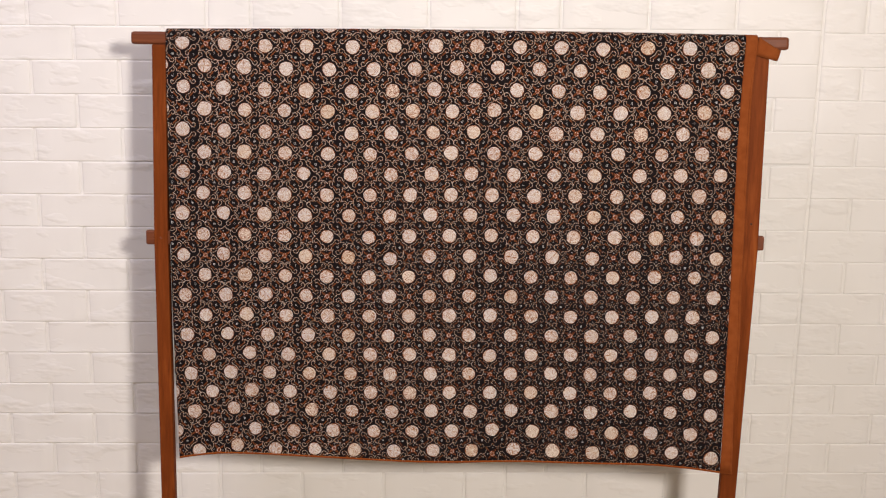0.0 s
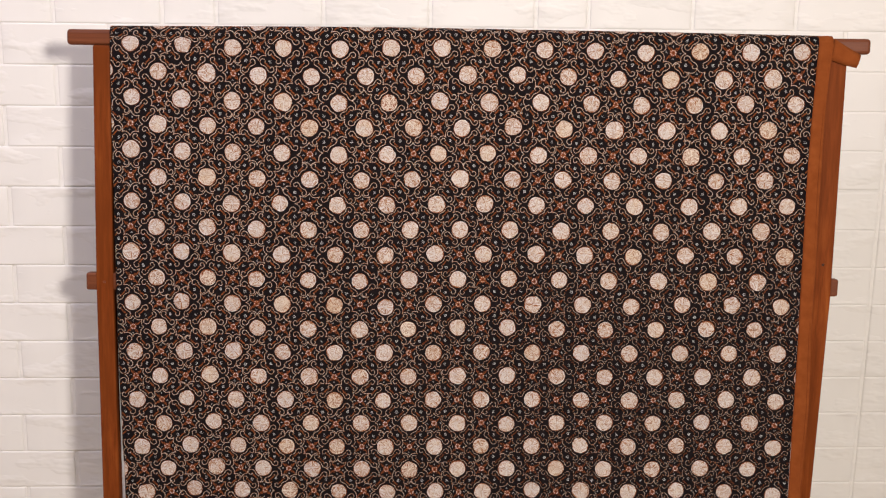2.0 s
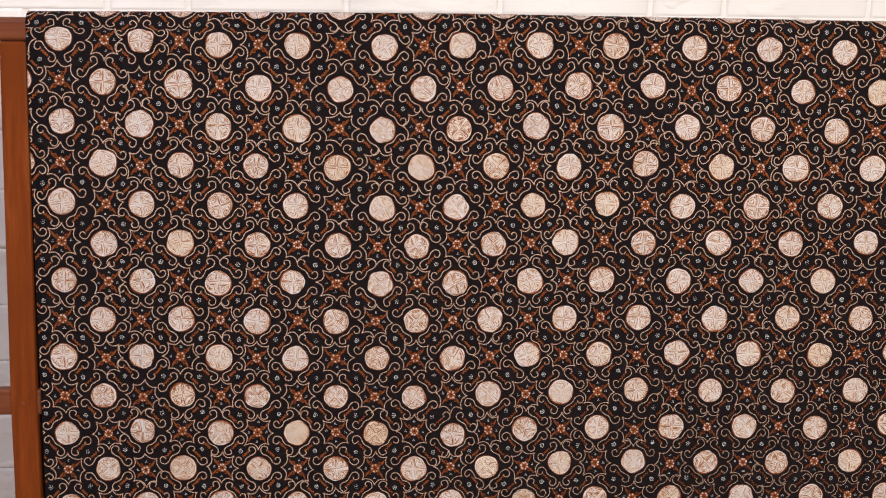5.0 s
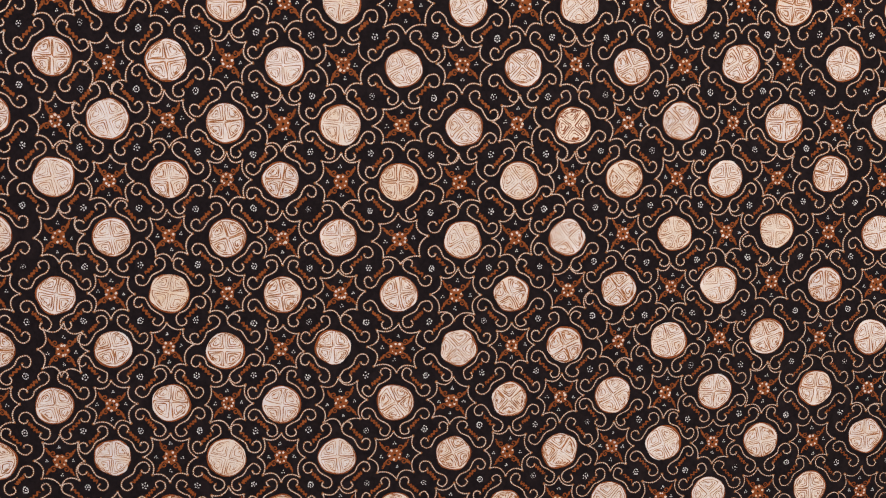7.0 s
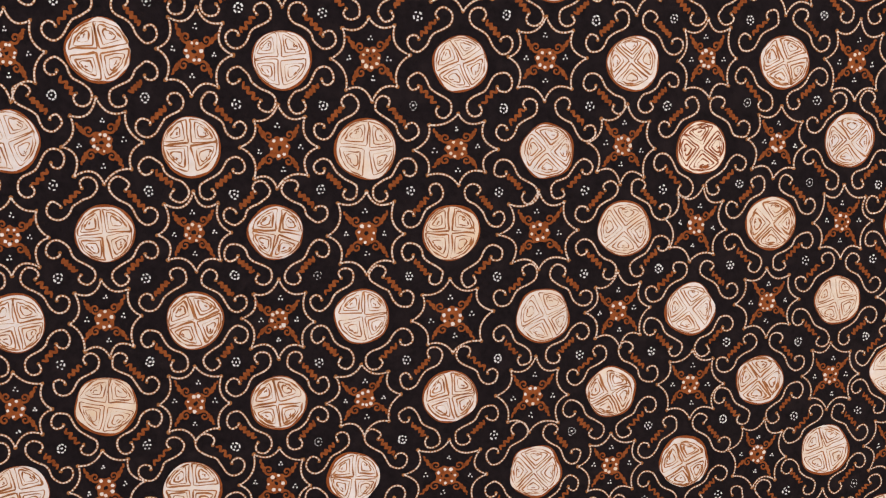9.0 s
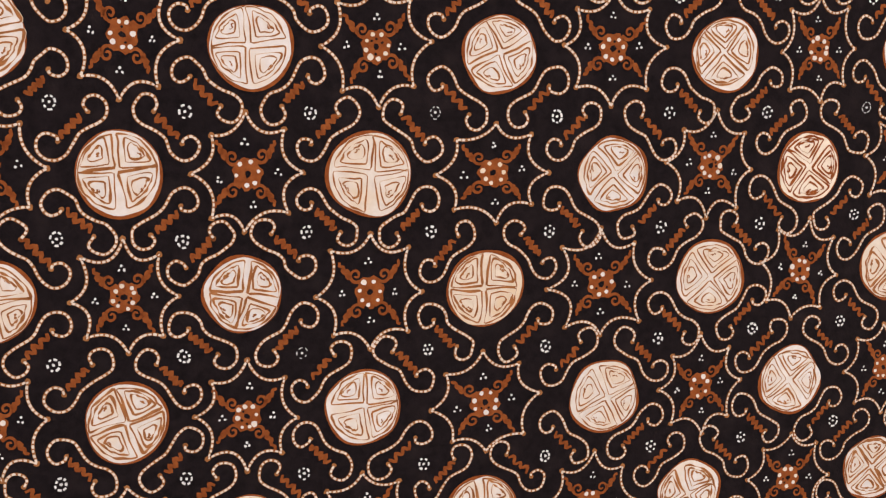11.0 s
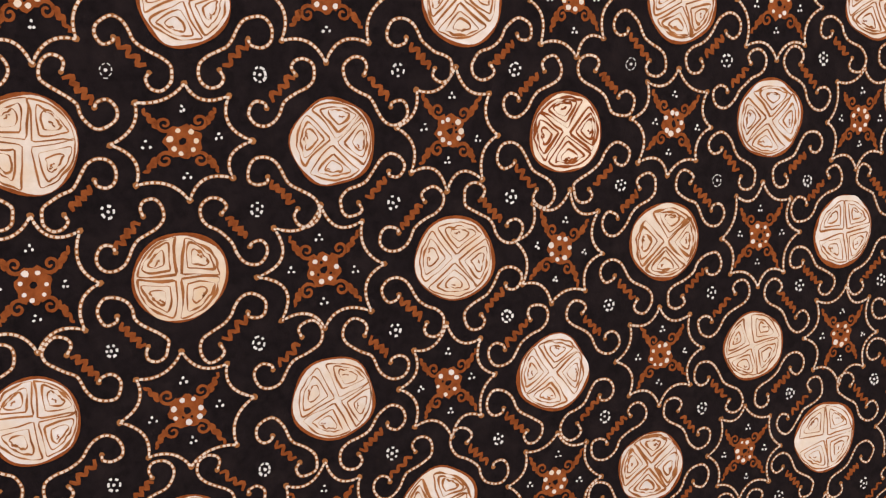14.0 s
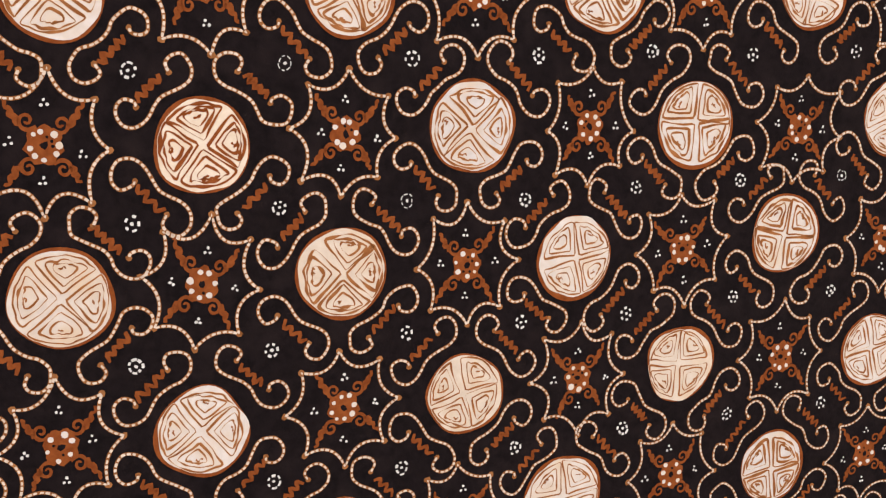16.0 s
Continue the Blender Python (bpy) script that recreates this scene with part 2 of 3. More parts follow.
ROW_Z = (0.3, -0.2, -0.5, 0.2, -0, 0.3, 0.3, 0.4, 0.4, -0.7, -0.3, -0.2, -0.1, -0.3, -0.1, -0.3, -0.1, 0.5, 1.1, -0.3, -0.4)
COLUMN_LEAN_Z = (0.2, 0.7, -1.8, -0.3, 0.6, -0.2, -0, -0.7, 0.1, -0.8, 0.8, -0.3, -0.6, 0.4, 0, 2.4, -1.3, 0.4, -0.4, -0.4, 0.1, -0, -1.1, -0.7, -0.9, -0.6, 1.4)
ROW_LEAN_Z = (-0.5, 1.2, -0.7, 0.7, -0, 0.1, -0.1, 0.1, -0.4, 0.8, -1, 1, -0, 0.2, -0.4, -0.7, -0.3, 0.1, -1.2, 1, -2.4)
# how far some motifs stand off their ruled crossings, in millimetres
OFF_GRID = {(8, 1): (-1, 1.1), (9, 1): (1.8, 0.4), (13, 1): (2.4, 0.2), (0, 2): (1.2, 1), (2, 2): (-1.2, -0.3), (9, 2): (-1.4, 0.6),
            (5, 3): (-1.2, 0.8), (9, 3): (1.8, 0.7), (13, 3): (-1.9, -1.2), (14, 3): (-1, -1.1), (15, 3): (-1.7, 0.8), (8, 4): (1.6, -0.8),
            (10, 4): (-1, -1), (1, 5): (0.7, -1.1), (8, 5): (-0.1, -1.2), (9, 5): (-0.7, -1.3), (10, 5): (1.8, -0.3), (13, 5): (-2.1, 0.1),
            (14, 5): (0.1, 1.6), (21, 5): (-0.3, 2), (16, 8): (1.7, 1.4), (2, 10): (-1.9, -0.5), (10, 10): (1.5, -2.9), (10, 14): (-1.9, -0.4),
            (5, 19): (0.9, -2.2)}


def crossing(i, j):
    col, row = max(0, min(26, i)), max(0, min(20, j))
    a, b2 = (col - 13) / 13, (max(min(j, 20), -0.5) - 10) / 10
    x = sum(c * a**p * b2**q for c, (p, q) in zip(GRID_X, TERMS)) + COLUMN_X[col] + ROW_X[row] + COLUMN_LEAN_X[col] * ROW_LEAN_X[row]
    z = sum(c * a**p * b2**q for c, (p, q) in zip(GRID_Z, TERMS)) + COLUMN_Z[col] + ROW_Z[row] + COLUMN_LEAN_Z[col] * ROW_LEAN_Z[row]
    dx, dz = OFF_GRID.get((i, j), (0, 0))
    return np.array(((i - 13) * STEP + (x + dx) / 1000, 1.40 - j * STEP + (z + dz) / 1000))


TOP_Z, TOP_R = 1.4190, 0.0115           # where the cloth begins to bend over the rail
EDGE_TOP = TOP_Z + math.pi * TOP_R


def left_edge(v):
    return np.where(v > 1.02, -0.5105 - 0.0027 * np.clip((v - 1.02) / 0.3, 0, 1), -0.5105 + 0.0115 * np.clip((1.02 - v) / 0.38, 0, 1) ** 1.4)


def seam(v):
    """Where the printed field ends and the plain brown border begins."""
    return 0.5005 + 0.0065 * np.clip((v - 1.2) / 0.22, 0, 1) ** 1.5 - 0.0030 * np.clip((0.98 - v) / 0.33, 0, 1)


def right_edge(v):
    return seam(v) + 0.0195 + 0.001 * np.sin(v * 23)


def hem(u):
    return 0.6480 + 0.0035 * np.sin(u * 10.5 + 5.2) * np.exp(-((u + 0.3) / 0.35) ** 2) - 0.010 * np.clip((u - 0.33) / 0.18, 0, 1) ** 2 - 0.009 * np.clip((-0.40 - u) / 0.11, 0, 1) ** 2


def on_cloth(u, v, h=0.0):
    """The place on the hanging cloth, h metres proud of it: u across, v up the front, over the rail and down the back."""
    u, v = np.asarray(u, float), np.asarray(v, float)
    drop = np.clip((TOP_Z - v) / 0.76, 0, 1)
    sway = -drop**1.3 * (0.0045 * (1 + np.sin(u * 9.0 + 0.9 + 2.0 * v)) + 0.0022 * (1 + np.sin(u * 23 + 3.0 * v)) + 0.0012 * (1 + np.sin(v * 26 + u * 5)))
    ang = np.clip((v - TOP_Z) / TOP_R, 0, math.pi)
    back = np.clip(v - EDGE_TOP, 0, None)
    r = TOP_R + h
    y = np.where(v <= TOP_Z, sway - h, TOP_R - r * np.cos(ang)) + 0.0015 * np.minimum(back / 0.1, 1)
    z = np.where(v <= TOP_Z, v, TOP_Z + r * np.sin(ang) - back)
    sag = 0.0008 + 0.0052 * np.clip((-0.1 - u) / 0.41, 0, 1) ** 1.2 + 0.001 * np.clip((u - 0.3) / 0.2, 0, 1)
    z = z - sag * np.clip((v - 1.404) / (TOP_Z - 1.404), 0, 1)
    return np.stack([u, y, z], -1)


def sheet(us, vs):
    """A grid over the cloth from rows of u for each v."""
    n, k = len(vs), len(us[0])
    pts = np.concatenate([on_cloth(np.array(row), np.full(k, v)) for row, v in zip(us, vs)])
    faces = [(r * k + c, r * k + c + 1, (r + 1) * k + c + 1, (r + 1) * k + c) for r in range(n - 1) for c in range(k - 1)]
    return pts, faces


cloth = new("batik_cloth")
cloth.matrix_world = LEAN
tagged(cloth, "black batik cotton cloth with cream medallions hanging over a rail", "cloth")

# printed field: front, over the rail and down the back
front = np.linspace(0, 1, 60)
vs_wrap = np.concatenate([TOP_Z + np.linspace(0, math.pi, 13)[1:] * TOP_R, EDGE_TOP + np.linspace(0.04, 0.62, 12)])
NU = 70
pts, faces = [], []
for f in front:
    u0 = np.linspace(0, 1, NU)
    v = hem(np.linspace(-0.505, 0.5, NU)) * (1 - f) + TOP_Z * f
    u = left_edge(v) * (1 - u0) + seam(v) * u0
    pts.append(on_cloth(u, v))
for v in vs_wrap:
    u0 = np.linspace(0, 1, NU)
    pts.append(on_cloth(left_edge(np.full(NU, 1.41)) * (1 - u0) + seam(np.full(NU, 1.42)) * u0, np.full(NU, v)))
rows_n = len(pts)
pts = np.concatenate(pts)
faces = [(r * NU + c, r * NU + c + 1, (r + 1) * NU + c + 1, (r + 1) * NU + c) for r in range(rows_n - 1) for c in range(NU - 1)]
fabric = mesh_object("printed_field", pts, faces, [INDIGO_BLACK], parent=cloth, label="black cotton field printed with tan scrollwork", smooth=True)
so = fabric.modifiers.new("thickness", "SOLIDIFY")
so.thickness, so.offset = 0.0006, -1

# plain brown border along the selvage, in front of the post
vs_b = np.concatenate([np.linspace(0.6385, TOP_Z, 40), TOP_Z + np.linspace(0, math.pi, 9)[1:] * TOP_R, EDGE_TOP + np.linspace(0.05, 0.60, 8)])
us_b = []
for v in vs_b:
    vv = min(v, 1.42)
    wob = 0.0007 * math.sin(vv * 31) + 0.0005 * math.sin(vv * 77)
    us_b.append(np.linspace(float(seam(np.array(vv))), float(right_edge(np.array(vv))) + wob, 7))
pts, faces = sheet(us_b, vs_b)
k = 7
for r in range(len(vs_b)):
    if vs_b[r] <= TOP_Z:
        pts[r * k:(r + 1) * k, 1] -= 0.0008 + 0.0016 * np.abs(np.sin(np.linspace(0, 3.0, 7))) * (0.6 + 0.4 * math.sin(vs_b[r] * 19))
border = mesh_object("border", pts, faces, [BORDER], parent=cloth, label="plain brown border along the selvage", smooth=True)
so = border.modifiers.new("thickness", "SOLIDIFY")
so.thickness, so.offset = 0.0007, -1

# the turned-over lip of the border
lip = []
for v in np.linspace(0.642, TOP_Z, 60):
    u = float(right_edge(np.array(v))) - 0.0016 + 0.0006 * math.sin(v * 31) + 0.0006 * math.sin(v * 9)
    c = on_cloth(u, v)
    lip.append([(c[0] + 0.0021 * math.cos(t), c[1] - 0.0012 - 0.0011 * math.sin(t), c[2]) for t in np.linspace(0, 2 * math.pi, 9)[:-1]])
pts = np.array(lip).reshape(-1, 3)
faces = [(r * 8 + c, r * 8 + (c + 1) % 8, (r + 1) * 8 + (c + 1) % 8, (r + 1) * 8 + c) for r in range(59) for c in range(8)]
mesh_object("selvage", pts, faces, [BORDER], parent=cloth, label="turned-over brown edge of the border", smooth=True)

# a rolled brown hem along the lower edge
uu = np.linspace(-0.4988, 0.5200, 110)
ring = []
for u in uu:
    z = float(hem(np.array(u)))
    c = on_cloth(u, z)
    ring.append([(c[0], c[1] - 0.0013 * math.cos(t) + 0.0002, c[2] + 0.0020 * math.sin(t)) for t in np.linspace(0, 2 * math.pi, 9)[:-1]])
pts = np.array(ring).reshape(-1, 3)
faces = [(r * 8 + c, r * 8 + (c + 1) % 8, (r + 1) * 8 + (c + 1) % 8, (r + 1) * 8 + c) for r in range(len(uu) - 1) for c in range(8)]
mesh_object("hem", pts, faces, [BORDER], parent=cloth, label="narrow rolled brown hem", smooth=True)

# the end of the border that sticks out behind the post at the top
flap_pts, flap_faces = [], []
for s in np.linspace(0, 1, 8):
    cx, cz = 0.5265 + 0.0385 * s, 1.4090 - 0.0165 * s - 0.001 * math.sin(s * 3.1)
    for w in (-1, -0.33, 0.33, 1):
        flap_pts.append((cx + 0.0028 * w, -0.0005 - 0.003 * s - 0.002 * math.sin(s * 3.1) + 0.003 * w * w * s, cz + (0.0150 - 0.0058 * s) * w))
flap_faces = [(r * 4 + c, r * 4 + c + 1, (r + 1) * 4 + c + 1, (r + 1) * 4 + c) for r in range(7) for c in range(3)]
flap = mesh_object("border_end", flap_pts, flap_faces, [BORDER], parent=cloth, label="loose end of the brown border", smooth=True)
so = flap.modifiers.new("thickness", "SOLIDIFY")
so.thickness, so.offset = 0.0012, 0


# ---------------------------------------------------------------- the drawn pattern
rng = np.random.default_rng(7)


class Ink:
    """Flat pieces of dye in the plane of the cloth, in metres, each at its own layer."""

    def __init__(self):
        self.uv, self.h, self.faces, self.mats, self.n = [], [], [], [], 0

    def add(self, uv, faces, mat, h):
        self.uv.append(np.asarray(uv, float))
        self.h.append(np.full(len(uv), h))
        self.faces.extend([tuple(f + self.n for f in face) for face in faces])
        self.mats.extend([mat] * len(faces))
        self.n += len(uv)

    def ribbon(self, line, widths, mat, h, closed=False):
        line = np.asarray(line, float)
        n = len(line)
        d = np.roll(line, -1, 0) - np.roll(line, 1, 0) if closed else np.gradient(line, axis=0)
        d /= np.linalg.norm(d, axis=1)[:, None] + 1e-12
        side = np.stack([-d[:, 1], d[:, 0]], 1) * (np.broadcast_to(widths, n)[:, None] / 2)
        faces = [(k, (k + 1) % n, n + (k + 1) % n, n + k) for k in range(n if closed else n - 1)]
        self.add(np.concatenate([line + side, line - side]), faces, mat, h)

    def blob(self, centre, radius, mat, h, sides=8, wobble=0.1, stretch=1.0, turn=0.0):
        t = np.linspace(0, 2 * math.pi, sides, endpoint=False)
        r = radius * (1 + wobble * rng.uniform(-1, 1, sides))
        p = np.stack([np.cos(t) * r * stretch, np.sin(t) * r], 1)
        c, s = math.cos(turn), math.sin(turn)
        self.add(np.asarray(centre) + p @ np.array([[c, s], [-s, c]]), [tuple(range(sides))], mat, h)

    def dashes(self, line, pitch, length, width, mat, h):
        """Rounded dashes along a line, as the wax pen sets them."""
        line = np.asarray(line, float)
        seg = np.linalg.norm(np.diff(line, axis=0), axis=1)
        s = np.concatenate([[0], np.cumsum(seg)])
        count = max(2, int(s[-1] / pitch))
        at = (np.arange(count) + 0.5) * s[-1] / count + rng.uniform(-0.1, 0.1, count) * pitch
        half = length / 2 * rng.uniform(0.8, 1.15, count)
        xy = [np.stack([np.interp(at + o * half, s, line[:, k]) for k in (0, 1)], 1) for o in (-1, 0, 1)]
        d = xy[2] - xy[0]
        d /= np.linalg.norm(d, axis=1)[:, None] + 1e-12
        n = np.stack([-d[:, 1], d[:, 0]], 1) * width / 2 * rng.uniform(0.8, 1.15, count)[:, None]
        pts = np.stack([xy[0] - n * 0.78, xy[1] - n, xy[2] - n * 0.78, xy[2] + n * 0.78, xy[1] + n, xy[0] + n * 0.78], 1).reshape(-1, 2)
        self.add(pts, [tuple(range(6 * k, 6 * k + 6)) for k in range(count)], mat, h)

    def build(self, name, materials, parent, label=""):
        uv, h = np.concatenate(self.uv), np.concatenate(self.h)
        u, v = uv[:, 0], uv[:, 1]
        v = np.maximum(v, hem(u) + 0.0014)
        u = np.minimum(np.maximum(u, left_edge(v) + 0.0003), seam(v) - 0.0003)
        outside = np.abs(u - uv[:, 0]) + np.abs(v - uv[:, 1]) > 0.0003
        keep = [k2 for k2, f in enumerate(self.faces) if len(f) > 8 or not all(outside[q] for q in f)]
        if len(self.faces[0]) <= 8 and name == "linework":
            keep = [k2 for k2 in keep if not any(outside[q] for q in self.faces[k2])]
        if not keep:
            return None
        return mesh_object(name, on_cloth(u, v, h), [self.faces[k2] for k2 in keep], materials, [self.mats[k2] for k2 in keep], parent, label)


def smooth_line(points, per=5):
    """A Catmull-Rom line through the points."""
    p = np.asarray(points, float)
    p = np.concatenate([[2 * p[0] - p[1]], p, [2 * p[-1] - p[-2]]])
    t = np.linspace(0, 1, per, endpoint=False)[:, None]
    out = []
    for a, b2, c, d in zip(p, p[1:], p[2:], p[3:]):
        out.append(0.5 * (2 * b2 + (c - a) * t + (2 * a - 5 * b2 + 4 * c - d) * t**2 + (3 * b2 - a - 3 * c + d) * t**3))
    return np.concatenate(out + [p[-2:-1]])


MM = 0.001
# one scroll, up and to the side of a medallion, in millimetres: hook, sweep past the medallion, hook
SCROLL = ((-8.9, 18.0), (-10.0, 20.2), (-8.7, 22.2), (-6.0, 22.8), (-3.8, 21.3), (-3.0, 18.8), (-3.6, 16.3), (-5.6, 14.4), (-8.2, 13.1), (-10.8, 11.6),
          (-12.4, 9.6), (-13.5, 7.2), (-15.2, 4.9), (-17.8, 3.6), (-20.6, 4.2), (-22.4, 6.6), (-22.2, 9.4), (-20.2, 11.1), (-17.7, 10.4), (-17.2, 9.0))
BASE_H, LINE_H, DOT_H = 0.00012, 0.00018, 0.00026


def pen(n, width, sway):
    """The width of a hand-drawn closed stroke, swelling and thinning along its way."""
    t = np.linspace(0, 2 * math.pi, n, endpoint=False)
    w = width + sway * sum(np.sin(k * t + rng.uniform(0, 6.3)) * rng.uniform(0.3, 0.9) for k in (1, 2, 3, 5))
    return np.clip(w, 0.06, 1.15)


def tone_width(centre):
    """Line width carries the cloth's brightness: thinner, darker lower right; broader, lighter upper left."""
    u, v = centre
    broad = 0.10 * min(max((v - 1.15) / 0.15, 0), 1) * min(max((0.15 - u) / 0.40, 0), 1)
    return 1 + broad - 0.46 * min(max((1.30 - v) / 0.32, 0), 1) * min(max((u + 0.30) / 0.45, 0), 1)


def draw_medallion(centre, turn, size):
    """Rim, cream disc, and nested hairlines in four quarters round a cross, each as a piece of its own."""
    rim, face, lines = Ink(), Ink(), Ink()
    c = np.asarray(centre)
    t = np.linspace(0, 2 * math.pi, 44, endpoint=False)
    shape = 1 + sum(rng.normal(0, 0.015) * np.cos(k * t + rng.uniform(0, 6.3)) for k in (2, 3, 4, 5))
    r = 11.75 * MM * size
    disc = np.stack([np.cos(t), np.sin(t)], 1) * (r * shape)[:, None]
    off = rng.normal(0, 0.27, 2) * MM
    wax = 1 + sum(rng.normal(0, 0.010) * np.cos(k * t + rng.uniform(0, 6.3)) for k in (3, 5, 7, 9))
    rings, fan = (0.02, 0.25, 0.5, 0.75, 1.0), [tuple(range(44))]
    for k in range(4):
        fan += [(k * 44 + p, (k + 1) * 44 + p, (k + 1) * 44 + (p + 1) % 44, k * 44 + (p + 1) % 44) for p in range(44)]
    rim.add(np.concatenate([c + off + disc * 1.06 * f for f in rings]), fan, 0, BASE_H)
    face.add(np.concatenate([c + disc * wax[:, None] * f for f in rings]), fan, 0, LINE_H)
    ct, st = math.cos(turn), math.sin(turn)
    rot = np.array([[ct, st], [-st, ct]])
    bold = rng.uniform(0.72, 1.35)
    middle, swirl = rng.normal(0, 0.45, 2) * MM, rng.normal(0, 0.11)
    for q in range(4):
        a0 = q * math.pi / 2 + rng.normal(0, 0.08)
        qr = np.array([[math.cos(a0), math.sin(a0)], [-math.sin(a0), math.cos(a0)]])
        lean = rng.uniform(-0.35, 0.35)
        for level, inset in enumerate((0.1, 1.42, 2.65)):
            inset += rng.uniform(-0.15, 0.15)
            lo, hi = 0.62 + inset + lean * 0.4, 11.05 - inset * 0.86 + rng.uniform(-0.3, 0.1)
            reach = math.sqrt(max(hi * hi - lo * lo, 0.01))
            if reach - lo < 0.9:
                continue
            arc = np.linspace(math.atan2(lo, reach) + 0.045 * level, math.atan2(reach, lo) - 0.045 * level, 9)
            loop = [(lo + 0.1 + 0.14 * level, lo + 0.1 + 0.14 * level)] + [(lo + (reach - lo) * f, lo) for f in (0.35, 0.75)] + [(hi * math.cos(a), hi * math.sin(a)) for a in arc] + \
                   [(lo, lo + (reach - lo) * f) for f in (0.75, 0.35)]
            loop = np.array(loop) + rng.normal(0, 0.16 - 0.025 * level, (len(loop), 2))
            loop = smooth_line(np.concatenate([loop[-1:], loop, loop[:1]]), 3)[3:-4]
            line = loop @ qr @ rot * MM * size
            bend = swirl * np.linalg.norm(line, axis=1) / r
            line = np.stack([line[:, 0] * np.cos(bend) - line[:, 1] * np.sin(bend), line[:, 0] * np.sin(bend) + line[:, 1] * np.cos(bend)], 1) + middle
            rad = np.linalg.norm(line, axis=1)
            line *= np.minimum(1, r * 0.955 / np.maximum(rad, 1e-9))[:, None]
            w = pen(len(line), 0.47 if level == 0 else 0.41, 0.23) * MM * bold
            lines.ribbon(c + line, w + 0.30 * MM, 1, DOT_H - 0.00004, closed=True)
            lines.ribbon(c + line, w, 0, DOT_H, closed=True)
        mid = smooth_line(np.array([[4.9, 5.9], [5.4, 5.4], [5.8, 5.4], [6.1, 4.9]]) + rng.normal(0, 0.22, (4, 2)), 3)
        lines.ribbon(c + (mid @ qr @ rot) * MM * size, pen(len(mid), 0.45, 0.2) * MM * bold, 0, DOT_H)
    return rim, face, lines


def draw_star(centre, turn, size):
    """An eight-pointed dashed outline, four brown tendrils and a dotted flower, each as a piece of its own."""
    outer, arms, flower = Ink(), Ink(), Ink()
    c = np.asarray(centre)
    ct, st = math.cos(turn), math.sin(turn)
    rot = np.array([[ct, st], [-st, ct]]) @ np.diag(size) * MM
    tips = []
    for k in range(8):
        a = k * math.pi / 4
        rad = 16.8 + rng.normal(0, 0.6)
        tips.append((math.cos(a + rng.normal(0, 0.035)) * rad, math.sin(a + rng.normal(0, 0.035)) * rad))
    outline = []
    for k in range(8):
        p, q = np.array(tips[k]), np.array(tips[(k + 1) % 8])
        m2 = (p + q) / 2
        pull = m2 / np.linalg.norm(m2) * (12.5 + rng.normal(0, 0.35))
        ctrl = 2 * pull - m2
        f = np.linspace(0, 1, 8, endpoint=False)[:, None]
        outline.append((1 - f) ** 2 * p + 2 * f * (1 - f) * ctrl + f**2 * q)
    outline = c + np.concatenate(outline) @ rot
    fine = tone_width(c)
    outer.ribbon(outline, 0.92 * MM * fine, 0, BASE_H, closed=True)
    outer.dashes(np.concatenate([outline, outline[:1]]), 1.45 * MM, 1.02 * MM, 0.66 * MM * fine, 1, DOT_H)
    for k in range(8):
        outer.blob(c + np.array(tips[k]) @ rot, 0.95 * MM, 0, LINE_H, 7, 0.2)
    for k in range(4):
        a = math.pi / 4 + k * math.pi / 2 + rng.normal(0, 0.07)
        flip = 1 if k % 2 else -1
        along, across = np.array((math.cos(a), math.sin(a))), np.array((-math.sin(a), math.cos(a))) * flip
        # a stroke that leaves the flower, coils inwards, and a wavy tail from the coil towards the corner
        th = np.linspace(-0.2, 8.2, 26)
        hub = along * (6.7 + rng.normal(0, 0.25)) - across * (0.5 + rng.normal(0, 0.2))
        coil = hub + (np.outer(-np.cos(th), along) + np.outer(np.sin(th), across)) * (2.25 - 0.235 * th)[:, None]
        coil = np.concatenate([[along * 3.7 - across * 0.9], coil])
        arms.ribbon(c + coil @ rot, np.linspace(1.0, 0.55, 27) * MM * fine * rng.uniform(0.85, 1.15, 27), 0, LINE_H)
        s = np.linspace(0, 1, 17)
        start, reach = hub + across * 1.9 + along * 0.6, 13.3 + rng.normal(0, 0.6)
        zig = 0.38 * np.sin(s * 18 + rng.uniform(0, 6))
        line = start + np.outer(s, along * reach - start) + np.outer(zig, across)
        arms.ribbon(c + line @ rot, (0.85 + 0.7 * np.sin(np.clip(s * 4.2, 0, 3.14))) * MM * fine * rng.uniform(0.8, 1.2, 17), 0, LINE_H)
        a = k * math.pi / 2 + rng.normal(0, 0.08)
        p = np.array((math.cos(a), math.sin(a))) * (8.9 + rng.normal(0, 0.5))
        for o in ((0, 0.75), (-0.7, -0.5), (0.7, -0.5)):
            arms.blob(c + (p + np.array(o) + rng.normal(0, 0.15, 2)) @ rot, 0.42 * MM, 1, DOT_H, 6, 0.3)
    t = np.linspace(0, 2 * math.pi, 28, endpoint=False)
    r = 4.6 + 0.45 * np.cos(7 * t + rng.uniform(0, 6)) + rng.normal(0, 0.1, 28)
    flower.add(c + np.stack([np.cos(t) * r, np.sin(t) * r], 1) @ rot, [tuple(range(28))], 0, LINE_H + 0.00002)
    flower.blob(c, 0.9 * MM, 2, DOT_H, 6, 0.3, 1.2, rng.uniform(0, 3))
    petals = int(rng.choice((6, 7, 7, 8)))
    for k in range(petals):
        a = k * 2 * math.pi / petals + rng.uniform(0, 0.4)
        p = np.array((math.cos(a), math.sin(a)))
        flower.blob(c + (p * (3.4 + rng.normal(0, 0.2))) @ rot, (0.74 + rng.normal(0, 0.1)) * MM, 1, DOT_H, 8, 0.12)
